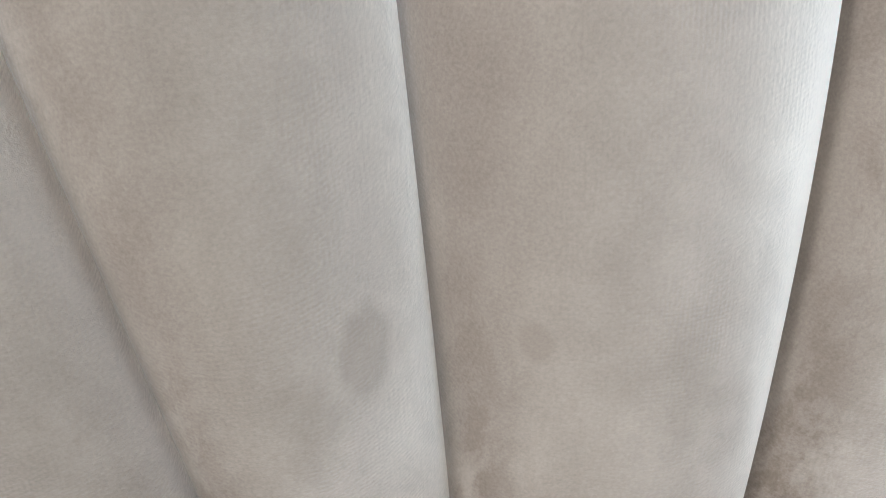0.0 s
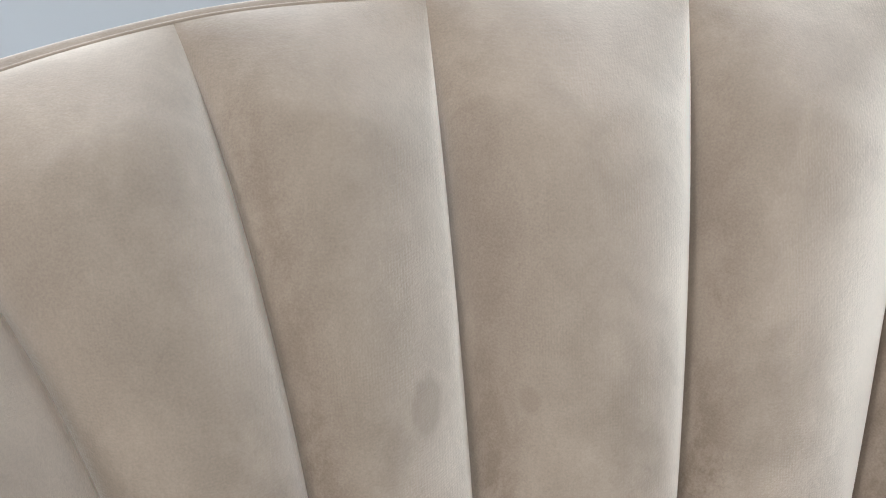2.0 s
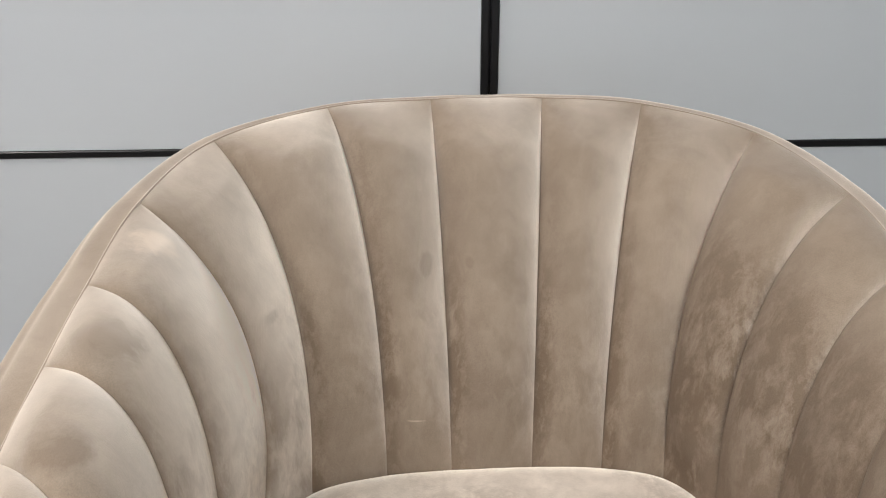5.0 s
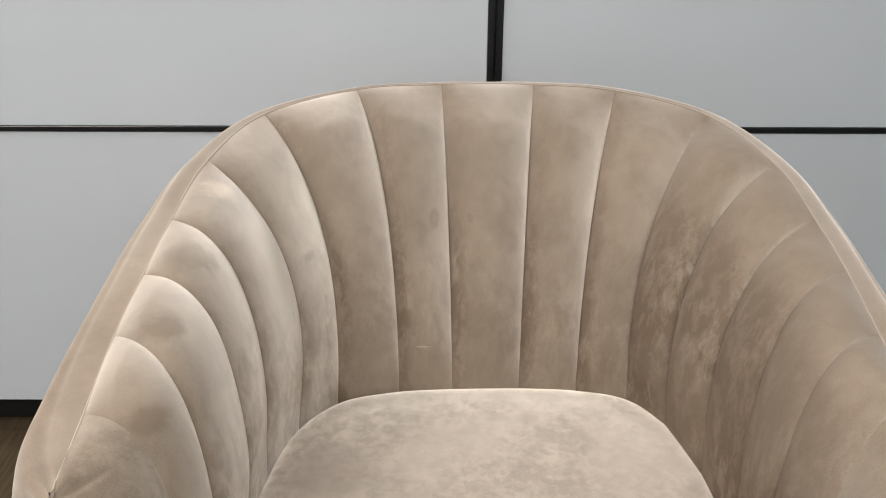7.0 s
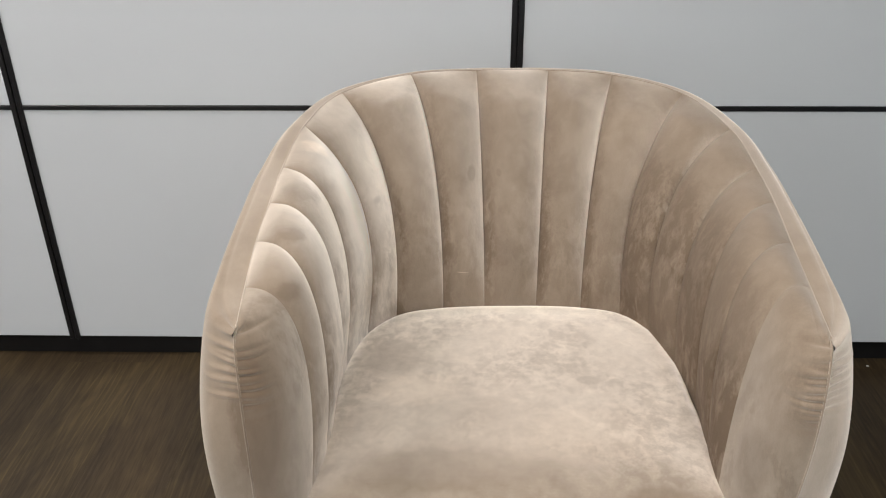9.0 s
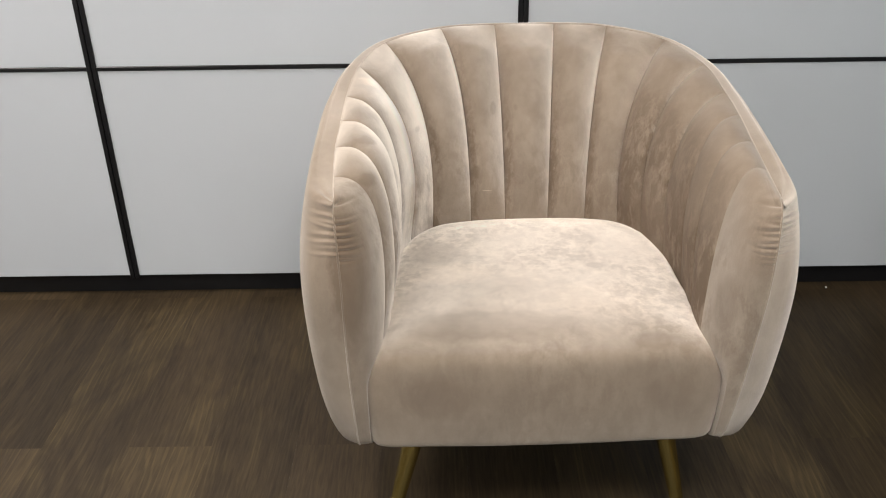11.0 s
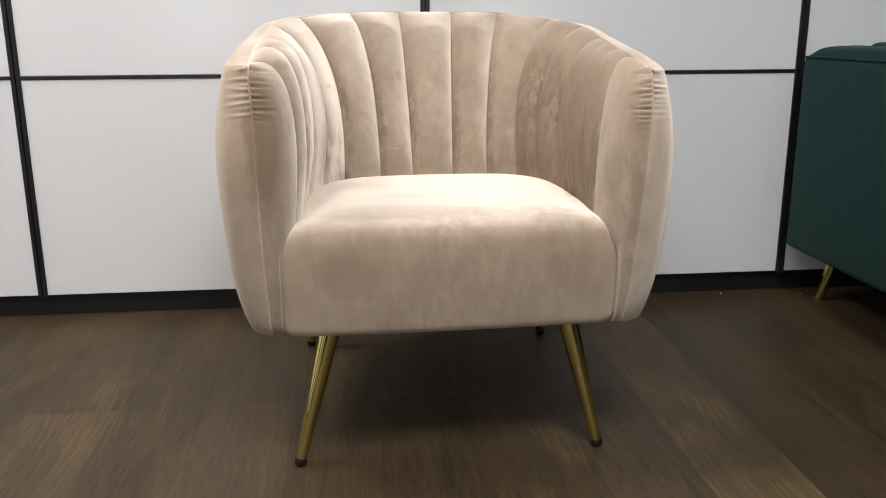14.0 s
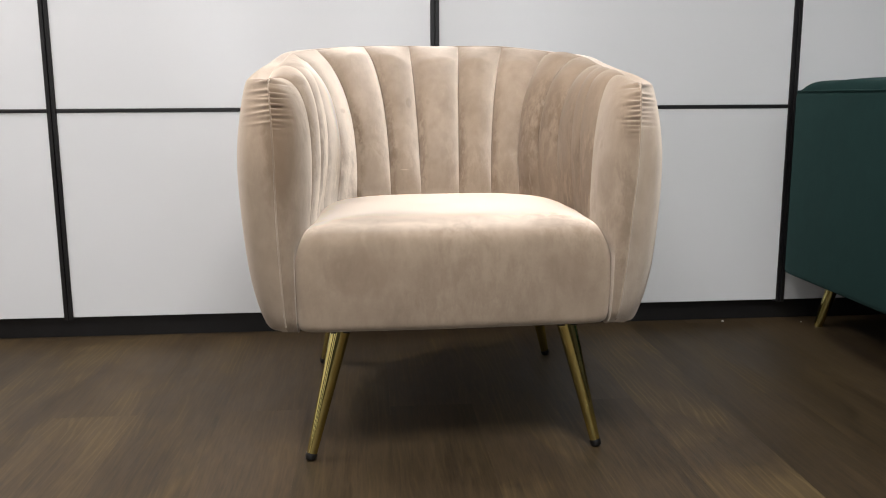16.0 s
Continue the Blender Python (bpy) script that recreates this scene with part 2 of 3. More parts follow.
MARKS = [  # finger marks and brushed spots: place, radii, lighter (+) or darker (-)
    ((-0.0672, 0.190, 0.660), (0.0085, 0.04, 0.0145), -0.42), ((-0.0222, 0.190, 0.661), (0.0055, 0.04, 0.007), -0.3),
    ((-0.0810, 0.140, 0.507), (0.0140, 0.04, 0.0014), 0.6),
    # between the seams of one arm
    ((-0.313, 0.064, 0.745), (0.030, 0.024, 0.019), 0.45), ((-0.302, 0.018, 0.731), (0.026, 0.018, 0.014), -0.45),
    ((-0.306, -0.064, 0.729), (0.032, 0.030, 0.034), -0.6), ((-0.302, -0.178, 0.725), (0.026, 0.026, 0.022), -0.6),
    ((-0.294, -0.266, 0.701), (0.024, 0.020, 0.014), -0.5), ((-0.236, 0.138, 0.669), (0.011, 0.03, 0.012), -0.5),
    ((-0.228, 0.126, 0.642), (0.016, 0.03, 0.010), -0.45), ((-0.223, 0.093, 0.580), (0.018, 0.03, 0.045), -0.3),
    # on the seat
    ((0.167, -0.341, 0.455), (0.050, 0.022, 0.03), -0.5), ((0.104, -0.117, 0.462), (0.022, 0.013, 0.03), -0.45),
    ((-0.185, -0.060, 0.460), (0.060, 0.055, 0.03), -0.35), ((-0.060, -0.185, 0.462), (0.075, 0.034, 0.03), -0.2),
    ((-0.100, -0.300, 0.455), (0.200, 0.045, 0.03), -0.4), ((-0.150, -0.140, 0.460), (0.080, 0.045, 0.03), 0.2),
    ((0.100, -0.230, 0.460), (0.110, 0.065, 0.03), 0.15), ((-0.180, -0.380, 0.365), (0.070, 0.04, 0.050), -0.33),
    ((0.195, -0.380, 0.360), (0.045, 0.04, 0.050), -0.25),
    # on the fronts of the arms
    ((0.262, -0.350, 0.520), (0.016, 0.05, 0.055), -0.5), ((-0.312, -0.385, 0.600), (0.036, 0.07, 0.130), -0.8),
]
M_VELVET = velvet("beige_velvet", (0.190, 0.138, 0.096), (0.340, 0.264, 0.195), 1.01, 1.0, MARKS)
M_TEAL = velvet("teal_velvet", (0.0022, 0.0115, 0.0112), (0.005, 0.021, 0.0203), 0.07, 0.0, (), (0.5, 1.0, 0.95))
M_BRASS = plain("polished_brass", (0.66, 0.57, 0.22), 0.015, 1.0, 0.04)
M_RUBBER = plain("black_rubber", (0.004, 0.004, 0.004), 0.4)
M_BLACK = plain("black_aluminium", (0.010, 0.010, 0.011), 0.35, 0.0, 0.2)
M_PANEL = plain("white_lacquer", (0.68, 0.71, 0.74), 0.2, 0.0, 0.015, 3.0)
M_PAINT = plain("white_paint", (0.78, 0.77, 0.75), 0.8, 0.0, 0.03, 8.0)
# for unseen walls and ceiling, dark to cut bounced light and deepen reflections
M_DARK = plain("unseen_dark", (0.04, 0.04, 0.04), 0.8, 0.0, 0.05, 8.0)
M_LINING = plain("black_lining", (0.015, 0.014, 0.013), 0.9)
M_WOOD = wood("dark_wood_plank")
M_JOINT = plain("floor_joint", (0.012, 0.009, 0.007), 0.8)
M_CRUMB = plain("white_crumb", (0.8, 0.8, 0.78), 0.7)
M_LAMP, nt_, p_ = material("lamp_diffuser")
p_.inputs["Emission Color"].default_value = (1.0, 0.95, 0.9, 1)
p_.inputs["Emission Strength"].default_value = 4.0

# ---- mesh helpers ----


def mesh_object(name, verts, faces, mat, parent=None, label="", smooth=True):
    me = bpy.data.meshes.new(name)
    me.from_pydata([tuple(map(float, v)) for v in verts], [], faces)
    me.validate()
    me.update()
    if smooth:
        me.shade_smooth()
    me.materials.append(mat)
    ob = new(name, me)
    if parent is not None:
        ob.parent = parent
    return tagged(ob, label)


def per_vertex(ob, name, values):
    ob.data.attributes.new(name, "FLOAT", "POINT").data.foreach_set("value", np.ascontiguousarray(values, np.float32).ravel())


def grid_object(name, grid, mat, parent=None, label="", flip=False, close=False, lay=None, pile=None, crush_shade=0.3):
    """A mesh from an array of rows x columns x 3."""
    n, m = grid.shape[:2]
    faces = []
    for i in range(n - 1):
        for j in range(m if close else m - 1):
            k = (j + 1) % m
            f = (i * m + j, i * m + k, (i + 1) * m + k, (i + 1) * m + j)
            faces.append(f[::-1] if flip else f)
    ob = mesh_object(name, grid.reshape(-1, 3), faces, mat, parent, label)
    layer = ob.data.uv_layers.new(name="weave")
    for loop in ob.data.loops:
        i, j = divmod(loop.vertex_index, m)
        layer.data[loop.index].uv = (i / n, j / m) if lay is None else lay(ob.data.vertices[loop.vertex_index].co)
    if pile is not None:  # how far the nap leans and how crushed and shaded it is, by row, by vertex or overall
        for key, values in (("pile", np.asarray(pile)), ("crush_shade", np.asarray(crush_shade))):
            per_vertex(ob, key, np.broadcast_to(values[:, None] if values.ndim == 1 else values, (n, m)))
    return ob


def part(name, bm, mat, parent=None, label="", smooth=False):
    me = bpy.data.meshes.new(name)
    bm.to_mesh(me)
    bm.free()
    if smooth:
        me.shade_smooth()
    me.materials.append(mat)
    ob = new(name, me)
    if parent is not None:
        ob.parent = parent
    return tagged(ob, label)


def block(lo, hi, bevel=0.0, segments=2):
    bm = bmesh.new()
    bmesh.ops.create_cube(bm, size=1.0)
    lo, hi = Vector(lo), Vector(hi)
    for v in bm.verts:
        v.co = Vector(((v.co[i] + 0.5) * (hi[i] - lo[i]) + lo[i]) for i in range(3))
    if bevel:
        bmesh.ops.bevel(bm, geom=bm.edges[:], offset=bevel, segments=segments, profile=0.5, affect="EDGES")
    return bm


def catmull(points, u):
    """A smooth curve through the points (n x k), at u in 0..n-1 (array)."""
    p = np.asarray(points, float)
    n = len(p)
    u = np.clip(np.asarray(u, float), 0, n - 1)
    i = np.minimum(u.astype(int), n - 2)
    f = (u - i)[..., None]
    q = np.vstack([2 * p[0] - p[1], p, 2 * p[-1] - p[-2]])
    a, b, c, d = q[i], q[i + 1], q[i + 2], q[i + 3]
    return 0.5 * (2 * b + (c - a) * f + (2 * a - 5 * b + 4 * c - d) * f ** 2 + (3 * b - a - 3 * c + d) * f ** 3)


def even(points, count):
    """The curve through the points, at count places about evenly spaced along it."""
    p = np.asarray(points, float)
    u = np.linspace(0, len(p) - 1, 40 * len(p))
    c = catmull(p, u)
    s = np.concatenate([[0], np.cumsum(np.linalg.norm(np.diff(c, axis=0), axis=1))])
    return catmull(p, np.interp(np.linspace(0, s[-1], count), s, u))


def tube(name, path, radius, mat, parent=None, label="", sides=8):
    p = np.asarray(path, float)
    t = np.gradient(p, axis=0)
    t /= np.linalg.norm(t, axis=1)[:, None] + 1e-12
    up = np.array([0.13, 0.21, 0.97])
    a = np.cross(t, up)
    a /= np.linalg.norm(a, axis=1)[:, None]
    b = np.cross(t, a)
    r = np.broadcast_to(np.asarray(radius, float), (len(p),))[:, None, None]
    ang = np.linspace(0, 2 * np.pi, sides, endpoint=False)
    ring = p[:, None] + r * (np.cos(ang)[None, :, None] * a[:, None] + np.sin(ang)[None, :, None] * b[:, None])
    return grid_object(name, ring, mat, parent, label, close=True)


def thing(name, label, category, group="", kind=""):
    return tagged(new(name), label, category, group, kind)


# ---- the setting ----
WALL_Y = 0.566
X0, X1, Y0 = -2.6, 3.2, -4.6
ceiling = part("ceiling", block((X0 - 0.1, Y0 - 0.1, CEILING), (X1 + 0.1, WALL_Y + 0.3, CEILING + 0.1)), M_DARK)
tagged(ceiling, "plain unseen ceiling of the showroom, kept dark to cut bounced light", "ceiling", kind="structure")
wall_west = thing("wall_west", "unseen white side wall with dark bays added for the brass reflections", "wall", kind="structure")
# every second bay is dark, added so the brass legs reflect streaks
STREAK_BAYS = [WALL_Y + 0.2, -0.9, -1.5, -2.3, -3.2, Y0]
for i, (ya, yb) in enumerate(zip(STREAK_BAYS, STREAK_BAYS[1:])):
    part("wall_section", block((X0 - 0.1, yb, 0), (X0, ya, CEILING)), M_DARK if i % 2 else M_PAINT, wall_west)
wall_south = thing("wall_south", "unseen dark wall with tall openings added for the front lamps", "wall", kind="structure")
for i, (xa, xb) in enumerate(zip(FRONT_BANDS, FRONT_BANDS[1:])):
    for za, zb in ([(0, 0.6), (2.3, CEILING)] if i % 2 else [(0, CEILING)]):
        part("wall_section", block((xa, Y0 - 0.1, za), (xb, Y0, zb)), M_DARK, wall_south)
wall_east = thing("wall_east", "plain unseen wall with a wide window opening, kept dark to cut bounced light", "wall", kind="structure")
for lo, hi in (((X1, Y0, 0), (X1 + 0.1, -0.85, CEILING)), ((X1, 0.35, 0), (X1 + 0.1, WALL_Y + 0.2, CEILING)),
               ((X1, -0.85, 0), (X1 + 0.1, 0.35, 0.7)), ((X1, -0.85, 2.3), (X1 + 0.1, 0.35, CEILING))):
    part("wall_section", block(lo, hi), M_DARK, wall_east)

wall_north = thing("wall_north", "wall of glossy white panels in slim black aluminium frames", "wall", kind="structure")
part("backing", block((X0, WALL_Y + 0.045, 0), (X1, WALL_Y + 0.2, CEILING)), M_BLACK, wall_north)
part("plinth", block((X0, WALL_Y + 0.022, 0), (X1, WALL_Y + 0.044, 0.058)), M_BLACK, wall_north, "black recessed plinth")
BARS = [-2.585, -2.063, -1.021, 0.025, 1.071, 2.117, 3.13]
for i, x in enumerate(BARS):
    for side in (-1, 1):  # two slim profiles with a groove between them
        lo, hi = sorted((x + side * 0.0014, x + side * 0.0122))
        part("stile", block((lo, WALL_Y - 0.004, 0.055), (hi, WALL_Y + 0.03, CEILING - 0.002), 0.0012, 1), M_BLACK, wall_north, "slim black aluminium frame profile")
    part("stile_groove", block((x - 0.0014, WALL_Y + 0.004, 0.055), (x + 0.0014, WALL_Y + 0.03, CEILING - 0.002)), M_RUBBER, wall_north)
for a, b in zip(BARS, BARS[1:]):
    xa, xb = a + 0.0122, b - 0.0122
    part("panel", block((xa, WALL_Y, 0.062), (xb, WALL_Y + 0.03, 0.636), 0.001, 1), M_PANEL, wall_north)
    part("panel", block((xa, WALL_Y, 0.646), (xb, WALL_Y + 0.03, CEILING - 0.03), 0.001, 1), M_PANEL, wall_north)
    part("rail", block((xa, WALL_Y - 0.003, 0.636), (xb, WALL_Y + 0.03, 0.646), 0.001, 1), M_BLACK, wall_north, "slim black aluminium frame profile")

for lx, ly, w, d, watts, colour in LAMPS:
    lamp = thing("unseen_ceiling_lamp", "square flat white ceiling lamp, unseen, added and switched on", "lamp", "ceiling lamps")
    part("lamp_frame", block((lx - w / 2 - 0.02, ly - d / 2 - 0.02, CEILING - 0.03), (lx + w / 2 + 0.02, ly + d / 2 + 0.02, CEILING - 0.001), 0.004), M_PAINT, lamp)
    part("diffuser", block((lx - w / 2, ly - d / 2, CEILING - 0.036), (lx + w / 2, ly + d / 2, CEILING - 0.03)), M_LAMP, lamp)

# ---- armchair ----
# Both halves of the shell, each with x counted outwards: the seams of the channels, as rim, middle control and seat-line
# points from the middle of the back to the front, and the seam down the front of the arm.
SEAMS_RIGHT = [
    ((0.0615, 0.2926, 0.7968), (0.0495, 0.1601, 0.6833), (0.0463, 0.1042, 0.4434)),
    ((0.1668, 0.2713, 0.7946), (0.1207, 0.1400, 0.6604), (0.1203, 0.0941, 0.4453)),
    ((0.2753, 0.2180, 0.7789), (0.1748, 0.1162, 0.6765), (0.1830, 0.0763, 0.4474)),
    ((0.3245, 0.0972, 0.7633), (0.1963, 0.0248, 0.7195), (0.2214, 0.0195, 0.4470)),
    ((0.3385, -0.0018, 0.7420), (0.2236, -0.0429, 0.7128), (0.2464, -0.0620, 0.4469)),
    ((0.3410, -0.0843, 0.7278), (0.2386, -0.1305, 0.7427), (0.2587, -0.1501, 0.4470)),
    ((0.3365, -0.1750, 0.7150), (0.2288, -0.2314, 0.7527), (0.2534, -0.2441, 0.4470)),
    ((0.3340, -0.2614, 0.7007), (0.2553, -0.2942, 0.7652), (0.2504, -0.3152, 0.4470)),
]
SEAMS_LEFT = [
    ((0.0597, 0.2943, 0.7972), (0.0450, 0.1693, 0.6607), (0.0405, 0.0975, 0.4466)),
    ((0.1700, 0.2801, 0.7952), (0.1124, 0.1646, 0.7239), (0.1099, 0.1024, 0.4434)),
    ((0.2769, 0.2168, 0.7843), (0.1739, 0.1489, 0.6868), (0.1866, 0.0791, 0.4464)),
    ((0.3179, 0.1040, 0.7701), (0.1978, 0.0854, 0.6693), (0.2280, 0.0293, 0.4466)),
    ((0.3315, 0.0029, 0.7453), (0.2261, -0.0300, 0.7424), (0.2510, -0.0455, 0.4467)),
    ((0.3308, -0.0895, 0.7333), (0.2299, -0.1181, 0.7527), (0.2546, -0.1343, 0.4470)),
    ((0.3315, -0.1690, 0.7179), (0.2208, -0.2496, 0.7721), (0.2501, -0.2403, 0.4470)),
    ((0.3244, -0.2586, 0.7056), (0.2296, -0.2875, 0.7308), (0.2569, -0.3106, 0.4470)),
]
FRONT_RIGHT = [(0.3269, -0.3486, 0.6942), (0.3235, -0.3678, 0.6812), (0.3192, -0.3861, 0.6315), (0.3150, -0.3947, 0.5558),
               (0.3063, -0.3961, 0.4513), (0.2991, -0.3901, 0.3539), (0.2935, -0.3758, 0.2790), (0.2895, -0.3520, 0.2560)]
FRONT_LEFT = [(0.3155, -0.3295, 0.7040), (0.3147, -0.3503, 0.6920), (0.3103, -0.3700, 0.6420), (0.3068, -0.3821, 0.5666),
              (0.3054, -0.3863, 0.4595), (0.3021, -0.3828, 0.3583), (0.2995, -0.3710, 0.2815), (0.2975, -0.3500, 0.2570)]
FLIP = np.array([-1.0, 1.0, 1.0])
SEAMS = {1: np.array(SEAMS_RIGHT), -1: np.array(SEAMS_LEFT)}
FRONT = {1: np.array(FRONT_RIGHT), -1: np.array(FRONT_LEFT)}
STATIONS = [s * FLIP for s in SEAMS[-1][::-1]] + list(SEAMS[1])
RIM = {side: np.vstack([FRONT[side][:1], SEAMS[side][::-1, 0], [(0.0, 0.297, 0.7955)]]) for side in (-1, 1)}
NV = 84


def profile(rim, control, base, v=np.linspace(0, 1, NV)):
    """Points from the rim over the bend to the seat line and on below it; arrays of n x 3 give n x len(v) x 3."""
    u = np.clip(v / 0.78, 0, 1)[None, :, None]
    low = np.clip((v - 0.78) / 0.22, 0, 1)[None, :, None]
    r, c, b = rim[:, None], control[:, None], base[:, None]
    return (1 - u) ** 2 * r + 2 * u * (1 - u) * c + u * u * b + low * np.concatenate([0.005 * np.sign(b[..., :1]), 0 * b[..., :1], 0 * b[..., :1] - 0.20], axis=2)


def normals(grid):
    a, b = np.gradient(grid, axis=0), np.gradient(grid, axis=1)
    n = np.cross(a, b)
    return n / (np.linalg.norm(n, axis=2)[..., None] + 1e-12)


rng = np.random.default_rng(4)
armchair = thing("armchair", "beige velvet tub armchair with a channel-tufted back on tapered brass legs", "armchair")
flat = np.array(STATIONS).reshape(len(STATIONS), 9)
NU = 33
# how far the nap leans along each channel's width, near the rim and further down; set per channel to imitate light from
# one side
LIGHT_LEAN = [(0.2, 0.22)] * 2 + [(0.22, 0.4), (0.3, 0.65), (0.4, 0.75), (0.55, 0.7), (0.55, 0.6), (0.6, 0.6), (0.7, 0.8), (0.8, 1.0)] + [(1.25, 1.25)] * 5
for k in range(len(STATIONS) - 1):
    f = -np.cos(np.linspace(0, np.pi, NU)) * 0.55 + np.linspace(-1, 1, NU) * 0.45
    u = k + (f + 1) / 2
    s = catmull(flat, u).reshape(NU, 3, 3)
    g = profile(s[:, 0], s[:, 1], s[:, 2])
    n = normals(g)
    v = np.linspace(0, 1, NV)
    width = np.linalg.norm(g[-1] - g[0], axis=1)
    swell = np.maximum(1 - np.abs(f) ** 2.0, 0) ** 0.66
    fade = (np.clip(v / 0.14, 0, 1) ** 0.8 if 4 < k < 10 else np.clip(v / 0.11, 0, 1) ** 0.7) * (1 - 0.75 * np.clip((v - 0.62) / 0.14, 0, 1) ** 1.5)
    ripple = 1 + 0.05 * np.sin(9 * v + rng.uniform(0, 6)) + 0.03 * np.sin(23 * v + rng.uniform(0, 6))
    full = 0.245 * (1 - 0.62 * min(1, max(0, k - 10) / 2)) * (0.62 if k <= 4 else 1.0)
    g = g - n * (swell[:, None] * (full * width * fade * ripple)[None, :])[..., None]
    # the nap is pressed along one side of each channel and over most of one arm; low down on the back the same colour
    # stands in for shade
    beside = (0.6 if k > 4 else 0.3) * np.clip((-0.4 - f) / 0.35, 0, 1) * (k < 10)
    # sheen is cut and added by channel and height, imitating uneven light
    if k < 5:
        pressed, dimming, added_sheen, low_lean = np.interp(v, [0.34, 0.62], [0.22, 0.6]), np.interp(v, [0.1, 0.3], [0.6, 0.0]), 0 * v, -0.3
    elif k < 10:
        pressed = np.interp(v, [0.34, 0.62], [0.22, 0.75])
        dimming = np.interp(v, [0.3, 0.6], [0.12 * max(0, k - 7), 0.4 + 0.16 * max(0, k - 6)])
        added_sheen, low_lean = np.interp(v, [0.06, 0.34], [0.55 if k < 8 else 0.3, 0]), -0.75
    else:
        pressed, dimming, added_sheen, low_lean = np.interp(v, [0.20, 0.30, 0.6], [0.3, 1.0, 1.3]), np.interp(v, [0.1, 0.3], [0.25, 0.7]), np.interp(v, [0.06, 0.34], [0.3, 0]), -0.75
    # these channels get more sheen, in place of light from one side
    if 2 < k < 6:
        added_sheen = np.interp(v, [0.04, 0.2, 0.45, 0.65], [0, 0.55, 0.55, 0])
    lean = np.tile(np.interp(v, [0.08, 0.32], LIGHT_LEAN[k]), (NU, 1))
    channel = grid_object("channel", g, M_VELVET, armchair, pile=lean, crush_shade=beside[:, None] + pressed[None, :])
    # leaning the nap here darkens the lower part, as shade would
    per_vertex(channel, "shade_lean", np.tile(np.interp(v, [0.16, 0.45, 0.62], [0.0, -0.2, low_lean]), NU))
    per_vertex(channel, "extra_sheen", np.tile(added_sheen, NU))
    # less sheen also darkens one flank of each channel
    per_vertex(channel, "sheen_cut", np.maximum(dimming[None, :], (0.55 if k > 2 else 0.2) * np.clip((-0.05 - f) / 0.7, 0, 1)[:, None]))


def gathers(z, reach, seed, top):
    """Depth of the pinched folds that run out from the front seam, at height z and a distance from the seam."""
    r = random.Random(seed)
    depth = 0 * z
    height = top
    for i in range(11):
        size = 1.3 if i == 0 else (1.1 - (i / 11) ** 2) * r.uniform(0.55, 1.2)
        tilt = r.uniform(-0.14, 0.04) - 0.02 * i / 11
        long = (0.018 + 0.020 * r.random()) * (0.7 + 0.4 * size)
        wide = r.uniform(0.0018, 0.0031)
        fold = np.exp(-((z - height - tilt * reach) / wide) ** 2) - 0.5 * np.exp(-((z - height - tilt * reach - 0.0052) / 0.0032) ** 2)
        depth = depth + fold * (0.0036 * size + 0.0003) * np.exp(-(reach / long) ** 2) * (1 - 0.5 * np.exp(-(reach / 0.005) ** 2))
        height -= r.uniform(0.015, 0.018) if i == 0 else r.uniform(0.0062, 0.0105)
    return depth


FINE = np.concatenate([np.linspace(0, 0.36, 150), np.linspace(0.36, 1, 62)[1:]])


def front_panel(side):
    s = SEAMS[side][-1]
    col = profile(s[0][None], s[1][None], s[2][None], FINE)[0]
    seam = catmull(FRONT[side], np.interp(FINE, [0, 0.07, 0.27, 0.50, 0.78, 0.90, 0.97, 1.0], range(8)))
    n = 56
    w = np.linspace(0, 1, n)[:, None, None]
    d = np.linalg.norm(seam - col, axis=1)[:, None]
    down = np.clip(FINE / 0.18, 0, 1)[:, None]
    t0 = np.array([0.06, -1.0, 0.0]) * d * 1.1
    t1 = (np.array([1.0, -0.05, 0]) * down + np.array([0.1, -0.6, -0.8]) * (1 - down)) * d * 1.1
    g = (2 * w ** 3 - 3 * w ** 2 + 1) * col + (w ** 3 - 2 * w ** 2 + w) * t0 + (3 * w ** 2 - 2 * w ** 3) * seam + (w ** 3 - w ** 2) * t1
    edge = catmull(RIM[side], 1 - w[:, 0, 0])
    g = g + (edge - g[:, 0])[:, None] * (np.clip(1 - FINE / 0.14, 0, 1) ** 2)[None, :, None]
    pressed = np.clip((0.438 - g[..., 2]) / 0.06, 0, 1)
    g[..., 0] += (pressed ** 2 * (3 - 2 * pressed)) * np.maximum(0, 0.281 - g[..., 0])  # the cushion presses it outwards
    g = g + normals(g) * gathers(g[..., 2], np.linalg.norm(g - seam, axis=2), 3 if side > 0 else 8, FRONT[side][0, 2] - 0.0035)[..., None]
    if side < 0:
        g = g * FLIP
    panel = grid_object("front_panel", g, M_VELVET, armchair, "gathered velvet front of the arm", flip=side < 0, pile=np.linspace(0.25, 0.1, n) if side > 0 else np.linspace(-0.1, 0.3, n), crush_shade=0.9)
    # sheen cut towards the seam of one arm front, to darken it
    dimming = np.repeat((np.linspace(0.3, 0.95, n) if side < 0 else np.full(n, 0.5)), len(FINE))
    per_vertex(panel, "sheen_cut", dimming)


for side in (-1, 1):
    front_panel(side)

# Outer shell: level lines from the front seam round the arm to the middle of the back.
SHOULDER = np.array([(0.318, -0.378, 0.674), (0.364, -0.335, 0.674), (0.375, -0.25, 0.686), (0.379, -0.1, 0.706), (0.377, 0.005, 0.719),
                     (0.356, 0.112, 0.737), (0.299, 0.241, 0.752), (0.178, 0.303, 0.766), (0.06, 0.321, 0.770), (0, 0.324, 0.770)])
